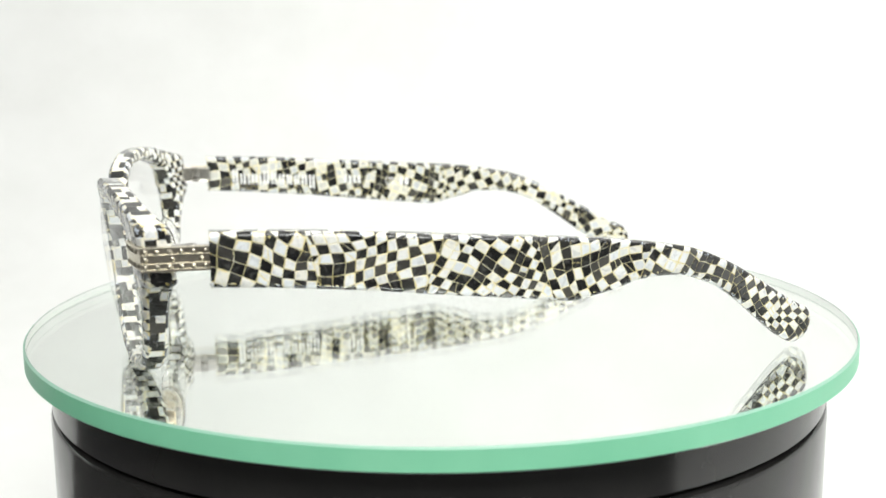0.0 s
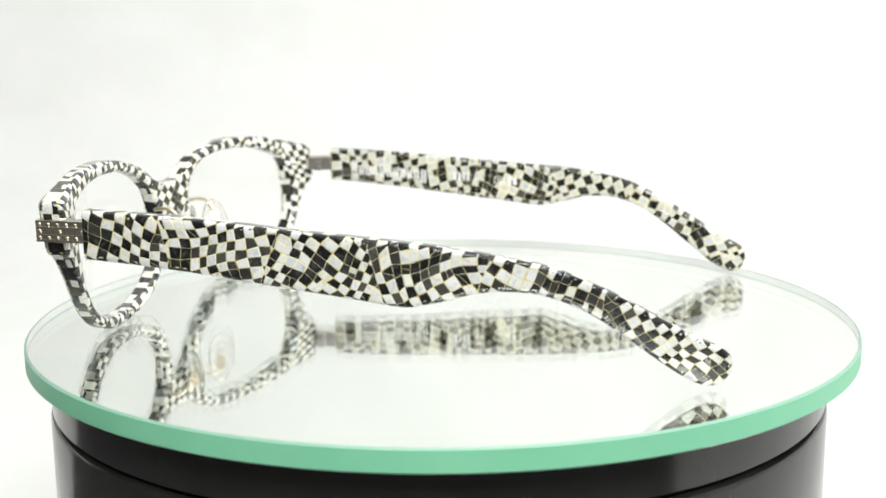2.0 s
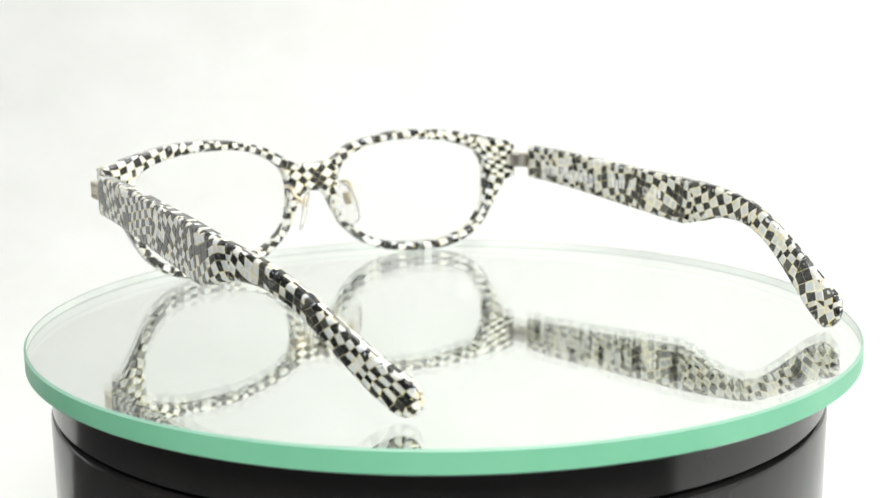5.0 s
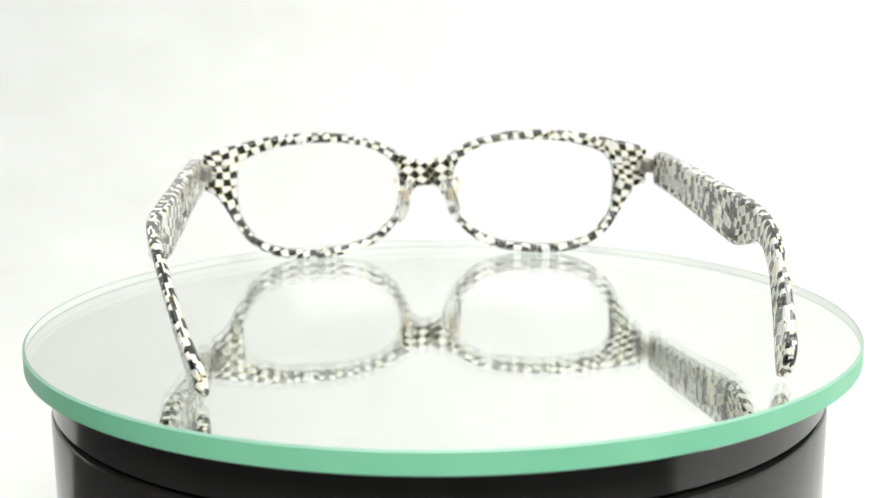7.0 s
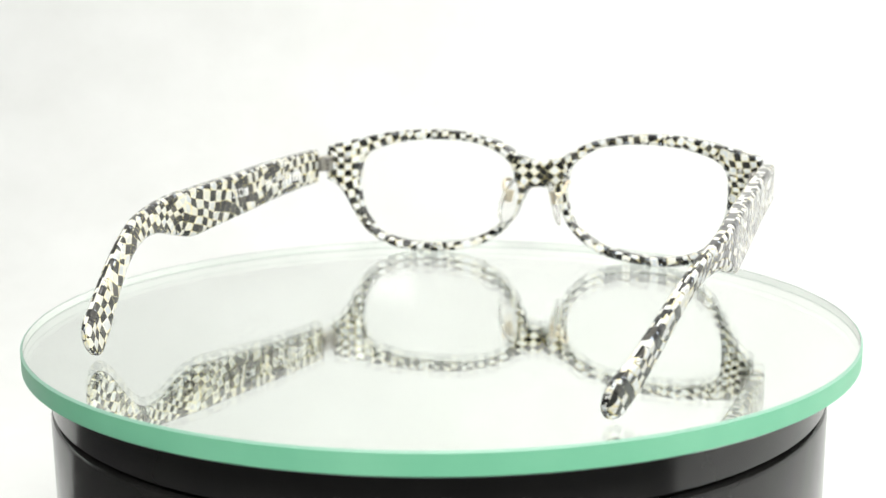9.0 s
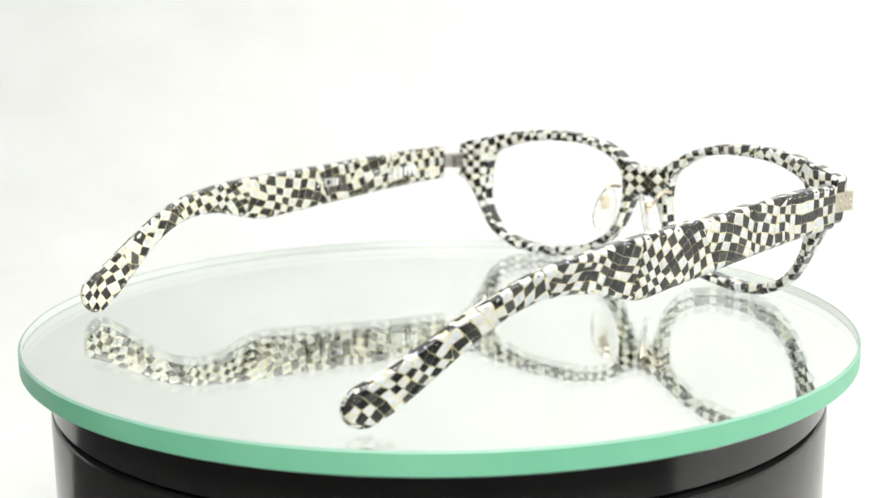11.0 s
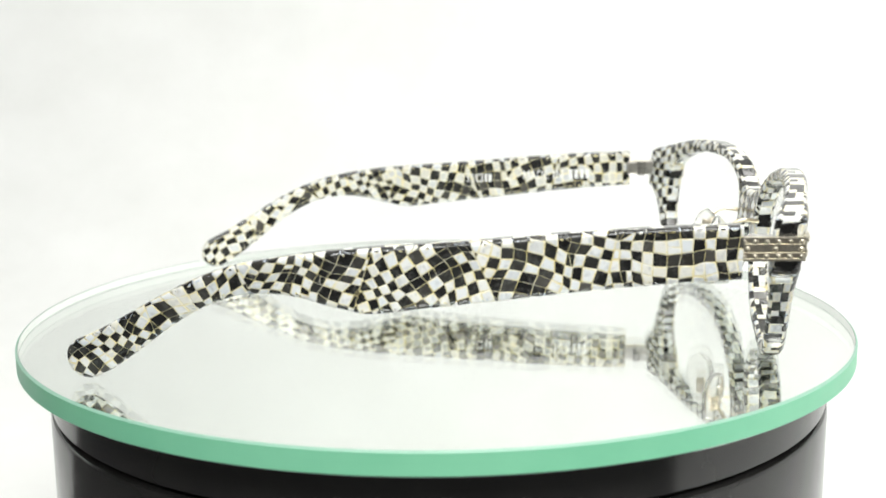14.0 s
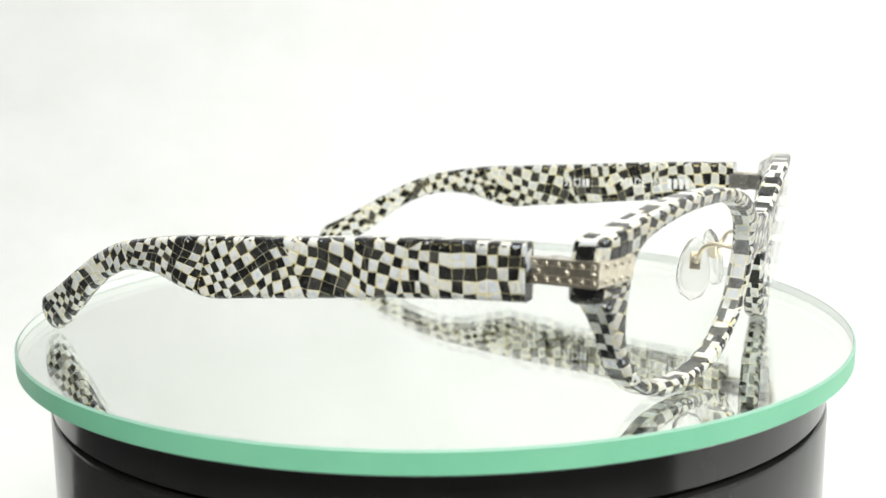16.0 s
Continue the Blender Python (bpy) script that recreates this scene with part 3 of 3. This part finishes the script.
FRONT_HOLE = [(58.8, 24.6), (58.2, 29.2), (55.0, 32.7), (46.9, 35.3), (37.0, 36.4), (25.4, 36.1), (17.0, 34.0), (11.2, 30.4), (8.8, 26.0), (8.6, 20.0), (10.6, 13.0), (16.6, 7.4), (25.4, 4.1),
              (37.0, 3.1), (46.9, 4.5), (53.3, 8.0), (57.4, 14.0), (58.7, 19.8)]
DEEP = 4.5


def front_back(x, z):
    """How far forward the rear face of the front lies: bowed, and leaning back at the foot."""
    return 76.8 - 0.00268 * x * x + (z - 33.0) * 0.1


def shrink(contour, by):
    """Moves an anticlockwise contour inwards (by > 0) along its normals."""
    out, n = [], len(contour)
    for i in range(n):
        a, b = contour[i - 1], contour[(i + 1) % n]
        dx, dy = b[0] - a[0], b[1] - a[1]
        size = math.hypot(dx, dy) or 1.0
        out.append((contour[i][0] - dy / size * by, contour[i][1] + dx / size * by))
    return out


def front_contours():
    half = [(p.x, p.y + 0.4 * max(0.0, 1 - p.y / 12)) for p in spline(FRONT_OUTER, 5)]
    outer = half + [(-x, z) for x, z in half[-2:0:-1]]
    hole = [tuple(p) for p in spline(FRONT_HOLE, 5, True)]
    if poly_area(outer) < 0:
        outer.reverse()
    if poly_area(hole) < 0:
        hole.reverse()
    other = [(-x, z) for x, z in reversed(hole)]
    return outer, hole, other


def fill(outer, holes):
    """Triangles over the region inside outer and outside holes."""
    from mathutils import geometry
    pts, edges = [], []
    for c in (outer, *holes):
        base = len(pts)
        pts += [Vector(p) for p in c]
        edges += [(base + i, base + (i + 1) % len(c)) for i in range(len(c))]
    vs, _, fs, *_ = geometry.delaunay_2d_cdt(pts, edges, [], 0, 1e-5)
    keep = []
    for f in fs:
        mx, my = sum(vs[i].x for i in f) / len(f), sum(vs[i].y for i in f) / len(f)
        if inside(outer, mx, my) and not any(inside(h, mx, my) for h in holes):
            keep.append(tuple(f))
    return [tuple(v) for v in vs], keep


def build_front(owner, rng):
    outer, hole, other = front_contours()

    def place(x, z, depth):
        wide = min(1.0, max(0.0, (abs(x) - 57.0) / 8.0)) * min(1.0, max(0.0, (z - 16.0) / 8.0))
        return (FRONT_MID + x, front_back(x, z) + depth + wide * (depth / DEEP * 1.5 - 0.7), z)

    shapes = []
    for contour, sign in ((outer, 1), (hole, -1), (other, -1)):
        rings = []
        turn = [(ROUND * (1 - math.cos(radians(b))), 0.06 + ROUND * (1 - math.sin(radians(b)))) for b in (0, 15, 30, 45, 60, 75, 90)]
        for depth, inset in turn + [(DEEP - d, i) for d, i in turn[::-1]]:
            rings.append([place(x, z, depth) for x, z in shrink(contour, inset * sign)])
        shapes.append(loft(rings, False))
    capped = [shrink(outer, 0.06 + ROUND), shrink(hole, -0.06 - ROUND), shrink(other, -0.06 - ROUND)]
    flat, tris = fill(capped[0], capped[1:])
    for depth in (0.0, DEEP):
        shapes.append(([place(x, z, depth) for x, z in flat], tris))
    v, f = joined(*shapes)
    body = part("front", mesh_of("front", v, f, [ACETATE], smooth=True), owner, "mosaic acetate front frame with two oval rims")
    for depth in (-0.012, DEEP + 0.012):
        part("resin_skin", mesh_of("resin_skin", [place(x, z, depth) for x, z in flat], tris, [SEAM], smooth=True), body, "amber resin between the tiles")
    seeds = [(0, 27, 45), (14, 34, 20), (30, 39, 8), (48, 38, -20), (63, 31, 3), (63, 18, -12), (55, 6, 25), (42, 2, 10), (28, 2, -15), (15, 6, 35), (8, 16, 10),
             (-14, 34, -25), (-30, 39, 10), (-48, 38, 28), (-63, 31, 6), (-63, 18, 16), (-55, 6, -25), (-42, 2, 5), (-28, 2, 18), (-15, 6, -30), (-8, 16, -8)]
    edge = [shrink(outer, 0.02), shrink(hole, -0.02), shrink(other, -0.02)]
    loops = [c + [c[0]] for c in (outer, hole, other)]
    gauge = edge_gauge(loops)
    lay_tiles(mosaic(edge[0], edge[1:], seeds, rng), lambda u, w, d: place(u, w, drop(gauge(u, w)) - d), body)
    lay_inlay("inlay", mosaic(edge[0], edge[1:], [(x, z, -a + 7) for x, z, a in seeds], rng), lambda u, w, d: place(u, w, DEEP - drop(gauge(u, w)) + d), body, "chequered inlay on the front face")
    for loop, sign in zip(loops, (1, -1, -1)):
        spot = along(loop)
        lay_inlay("edge_inlay", edge_chips(loop, rng), lambda s, v, d: place(*spot(s, d * sign), LAP + v / 2 * (DEEP - 2 * LAP)), body, "dark and pale chips along the narrow edge", 0.0, 0.3, WHITE_CHIP)
    # lenses
    for contour in (hole, other):
        ring = shrink(contour, -0.15)
        mx = sum(p[0] for p in ring) / len(ring)
        mz = sum(p[1] for p in ring) / len(ring)
        lens_v, lens_f = [], []
        n = len(ring)
        levels = (1.0, 0.75, 0.5, 0.25, 0.04)
        for depth in (2.4, 4.2):
            for s in levels:
                for x, z in ring:
                    q = (mx + (x - mx) * s, mz + (z - mz) * s)
                    lens_v.append(place(q[0], q[1], depth + 1.5 * (1 - s * s)))
        m = len(levels)
        for side in (0, 1):
            for i in range(m - 1):
                for k in range(n):
                    a = (side * m + i) * n
                    lens_f.append((a + k, a + (k + 1) % n, a + n + (k + 1) % n, a + n + k))
            lens_f.append(tuple((side * m + m - 1) * n + k for k in range(n)))
        for k in range(n):
            lens_f.append((k, (k + 1) % n, m * n + (k + 1) % n, m * n + k))
        ob = part("lens", mesh_of("lens", lens_v, lens_f, [LENS_GLASS], smooth=True), owner, "clear transparent lens")
        ob.visible_shadow = False
    return body


def build_hinge(owner, side):
    """A riveted metal strip from the temple over the end of the front, with a barrel hinge inside."""
    def sx(x):
        return FRONT_MID + side * x

    y_back = front_back(69.0, 29.0)
    strip = joined(rounded_box(-0.55, 0.55, 54.5, y_back + DEEP + 1.2, 26.5, 31.0, 0.18))
    v = [(sx(69.3 + x), y, z) for x, y, z in strip[0]]
    plate = part("hinge_plate", mesh_of("hinge_plate", v, strip[1], [BRASS]), owner, "aged gold metal strip with rivets")
    for z0, z1 in ((26.45, 27.0), (27.75, 28.1), (29.4, 29.75), (30.5, 31.05)):
        rail = rounded_box(69.5, 70.05, 56.0, y_back + DEEP + 1.1, z0, z1, 0.12)
        part("rail", mesh_of("rail", [(sx(x), y, z) for x, y, z in rail[0]], rail[1], [BRASS]), plate, "raised edge of the metal strip")
    wrap = []
    for i in range(9):
        x = 69.7 - i * 1.2
        wrap.append([(sx(x), front_back(x, z) + DEEP + d + 0.8 * min(1.0, max(0.0, (x - 57.0) / 8.0)), z) for z, d in ((26.5, -0.2), (26.5, 0.4), (26.75, 0.6), (30.75, 0.6), (31.0, 0.4), (31.0, -0.2))])
    part("wrap_plate", mesh_of("wrap_plate", *loft(wrap), [BRASS]), plate, "metal strip bent over the front")
    rivets = []
    for i in range(6):
        y = 57.7 + i * 2.15
        for z in (27.35, 30.15):
            rivets.append(((sx(69.82), y, z), (side, 0, 0)))
    for y in (58.4, 63.6, 68.4):
        rivets.append(((sx(69.82), y, 28.75), (side, 0, 0)))
    for i in range(4):
        x = 67.7 - i * 2.0
        for z in (27.35, 30.15):
            rivets.append(((sx(x), front_back(x, z) + DEEP + 0.58 + 0.8 * min(1.0, max(0.0, (x - 57.0) / 8.0)), z), (0, 1, 0)))
    for c, nrm in rivets:
        part("rivet", mesh_of("rivet", *dome(c, 0.56, nrm, 0.6), [BRASS], smooth=True), plate)
    # barrel hinge: three knuckles and two leaves
    hx, hy = 66.4, 60.4
    leaf = joined(rounded_box(hx - 0.4, hx + 2.6, hy + 0.8, y_back + 0.9, 26.7, 30.9, 0.25), rounded_box(hx - 0.2, hx + 1.0, 56.2, hy - 0.4, 26.9, 30.7, 0.25))
    hinge = part("hinge", mesh_of("hinge", [(sx(x), y, z) for x, y, z in leaf[0]], leaf[1], [STEEL]), owner, "small silver barrel hinge")
    for z0, z1 in ((26.6, 27.9), (28.1, 29.4), (29.6, 30.9)):
        kv, kf = lathe([(0.01, z0), (1.0, z0), (1.2, z0 + 0.15), (1.2, z1 - 0.15), (1.0, z1), (0.01, z1)], 18)
        part("knuckle", mesh_of("knuckle", [(sx(hx + x), hy + y, z) for x, y, z in kv], kf, [STEEL], smooth=True), hinge)
    for x, z in ((65.2, 28.2), (62.2, 30.6)):
        part("screw", mesh_of("screw", *dome((sx(x), front_back(x, z) - 0.72, z), 0.75, (0, -1, 0), 0.4), [STEEL], smooth=True), hinge)
    return plate


def build_pad(owner, side):
    """A clear nose pad on a bent gold wire."""
    def at(x, y, z):
        return (FRONT_MID + side * x, y, z)

    back = front_back(9.0, 22.0)
    wire = [at(*p) for p in spline([(9.6, back + 0.9, 24.2), (9.9, back - 1.6, 24.6), (10.0, back - 3.6, 24.5), (9.9, back - 5.2, 23.6), (9.5, back - 6.0, 22.2), (8.8, back - 6.6, 21.4), (7.9, back - 7.2, 21.2)], 6)]
    arm = part("pad_arm", mesh_of("pad_arm", *tube(wire, 0.5), [GOLD], smooth=True), owner, "bent gold wire arm")
    box = rounded_box(-0.4, 0.4, -1.2, 1.2, -2.2, 1.6, 0.25)
    spin = Matrix.Rotation(radians(-14 * side), 3, "Y") @ Matrix.Rotation(radians(30 * side), 3, "Z")
    centre = Vector(at(7.4, back - 7.5, 20.6))
    part("pad_box", mesh_of("pad_box", [tuple(centre + spin @ Vector(p)) for p in box[0]], box[1], [GOLD]), arm, "gold pad box")
    bv, bf = dome((0, 0, 0), 1.0, (side, 0, 0), 0.8)
    part("pad_screw", mesh_of("pad_screw", [tuple(Vector(at(8.3, back - 7.2, 20.8)) + Vector(p)) for p in bv], bf, [GOLD], smooth=True), arm)
    rings = []
    for k in range(13):
        t = -1 + 2 * k / 12
        r = math.sqrt(max(0.0, 1 - t * t)) * (1.0 - 0.18 * t) + 0.02
        ring = []
        for j in range(16):
            a = 2 * math.pi * j / 16
            ring.append(centre + spin @ Vector((-side * 0.7 + 0.85 * r ** 0.6 * math.cos(a) * (1 if r > 0.1 else 0.3), 3.5 * r * math.sin(a), -2.0 + 7.0 * t)))
        rings.append(ring)
    return part("nose_pad", mesh_of("nose_pad", *loft(rings), [PAD_CLEAR], smooth=True), owner, "clear teardrop silicone nose pad")


def lettering(text):
    """Outlines of built-in letters, scaled into a unit box, as vertices and faces."""
    curve = bpy.data.curves.new("letters", "FONT")
    curve.body = text
    ob = new("letters", curve)
    bpy.context.view_layer.update()
    flat = bpy.data.meshes.new_from_object(ob.evaluated_get(bpy.context.evaluated_depsgraph_get()))
    bpy.data.objects.remove(ob)
    xs, ys = [v.co.x for v in flat.vertices], [v.co.y for v in flat.vertices]
    wide, high = max(xs) - min(xs), max(ys) - min(ys)
    verts = [((x - min(xs)) / wide, (y - min(ys)) / high) for x, y in zip(xs, ys)]
    faces = [tuple(p.vertices) for p in flat.polygons]
    bpy.data.meshes.remove(flat)
    return verts, faces


def block(u0, u1, v0, v1):
    return [(u0, v0), (u1, v0), (u1, v1), (u0, v1)], [(0, 1, 2, 3)]


def print_on(owner, side, name, shape, y0, y1, z0, z1, label, slope=0.04):
    """Lays a flat shape from a unit box on a temple's inner face, reading from y0 to y1."""
    verts = []
    for u, v in shape[0]:
        y = y0 + (y1 - y0) * u
        verts.append((MID + side * (temple_side(y, side) - THICK - 0.13), y, z0 + (z1 - z0) * v + slope * (y - y0)))
    return part(name, mesh_of(name, verts, shape[1], [PRINT]), owner, label)


def build_prints(left, right):
    print_on(left, -1, "print", lettering("MADE"), 24.4, 32.0, 25.4, 28.0, "white printed lettering", 0.01)
    print_on(left, -1, "print", lettering("IN"), 33.6, 36.6, 25.45, 28.1, "white printed lettering", 0.01)
    bars = joined(*[block(k * 0.26, k * 0.26 + 0.17, 0, 1) for k in range(4)])
    print_on(left, -1, "print", bars, 38.4, 45.0, 25.5, 28.3, "white printed bars", 0.01)
    print_on(left, -1, "print", lettering("55"), 6.8, 9.2, 24.7, 27.0, "white printed lettering", 0.01)
    frame_box = joined(block(0, 1, 0, 0.14), block(0, 1, 0.86, 1), block(0, 0.14, 0.16, 0.84), block(0.86, 1, 0.16, 0.84))
    print_on(left, -1, "print", frame_box, 9.8, 11.9, 24.7, 27.0, "small printed square", 0.01)
    print_on(left, -1, "print", joined(block(0, 0.35, 0, 1), block(0.55, 1, 0, 1)), 12.5, 14.6, 24.7, 27.0, "white printed bars", 0.01)
    tall = (1.0, 0.7, 0.7, 0.7, 0.95, 0.8, 0.7, 0.7, 0.7, 0.7, 0.7)
    mark = joined(*[block(k / 11 + d, k / 11 + d + 0.024, 0.0 if k < 10 else -0.25, h) for k, h in enumerate(tall) for d in (0.0, 0.04)])
    print_on(right, 1, "print", mark, 49.5, 24.0, 25.4, 29.8, "row of tall white printed shapes", 0.05)
    print_on(right, 1, "print", joined(*[block(k * 0.26, k * 0.26 + 0.16, 0, 1) for k in range(4)]), 15.5, 10.2, 24.5, 26.8, "white printed bars", 0.05)
    print_on(right, 1, "print", lettering("COL."), 2.6, -1.2, 23.5, 25.9, "white printed lettering", 0.05)
    print_on(right, 1, "print", joined(block(0, 0.4, 0, 1), block(0.6, 1, 0, 1)), -1.9, -4.6, 23.3, 25.7, "white printed bars", 0.05)


def build_glasses():
    rng = random.Random(11)
    ob = thing("eyeglasses", "black and white mosaic acetate eyeglasses with clear lenses", "eyeglasses")
    left = [(50, 28, 20), (27, 27, -12), (4, 25, 30), (-16, 24, -14), (-38, 22, 24), (-60, 12, -38)]
    right = [(46, 28, 3), (20, 27, -14), (-2, 24, 26), (-24, 24, -20), (-46, 20, 30), (-64, 8, -38)]
    inner = [(46, 28, 5), (22, 26, 14), (-4, 24, -16), (-28, 24, 24), (-50, 18, -28), (-67, 7, 32)]
    arms = [build_temple(ob, -1, left, inner, rng), build_temple(ob, 1, right, [(y, z, -a) for y, z, a in inner], rng)]
    build_prints(*arms)
    build_front(ob, rng)
    for side in (-1, 1):
        build_hinge(ob, side)
        build_pad(ob, side)
    return ob


turntable = build_turntable()
mirror = build_mirror()
glasses = build_glasses()


def motions():
    """The plate and the glasses on it turn clockwise at a steady rate."""
    times = [0.5 * k for k in range(33)]
    for ob, x in ((mirror, -0.4 * MM), (glasses, 0)):
        walk(ob, [(t, pose(x, 0, 0, 0, 0, FIRST - RATE * t)) for t in times])


motions()
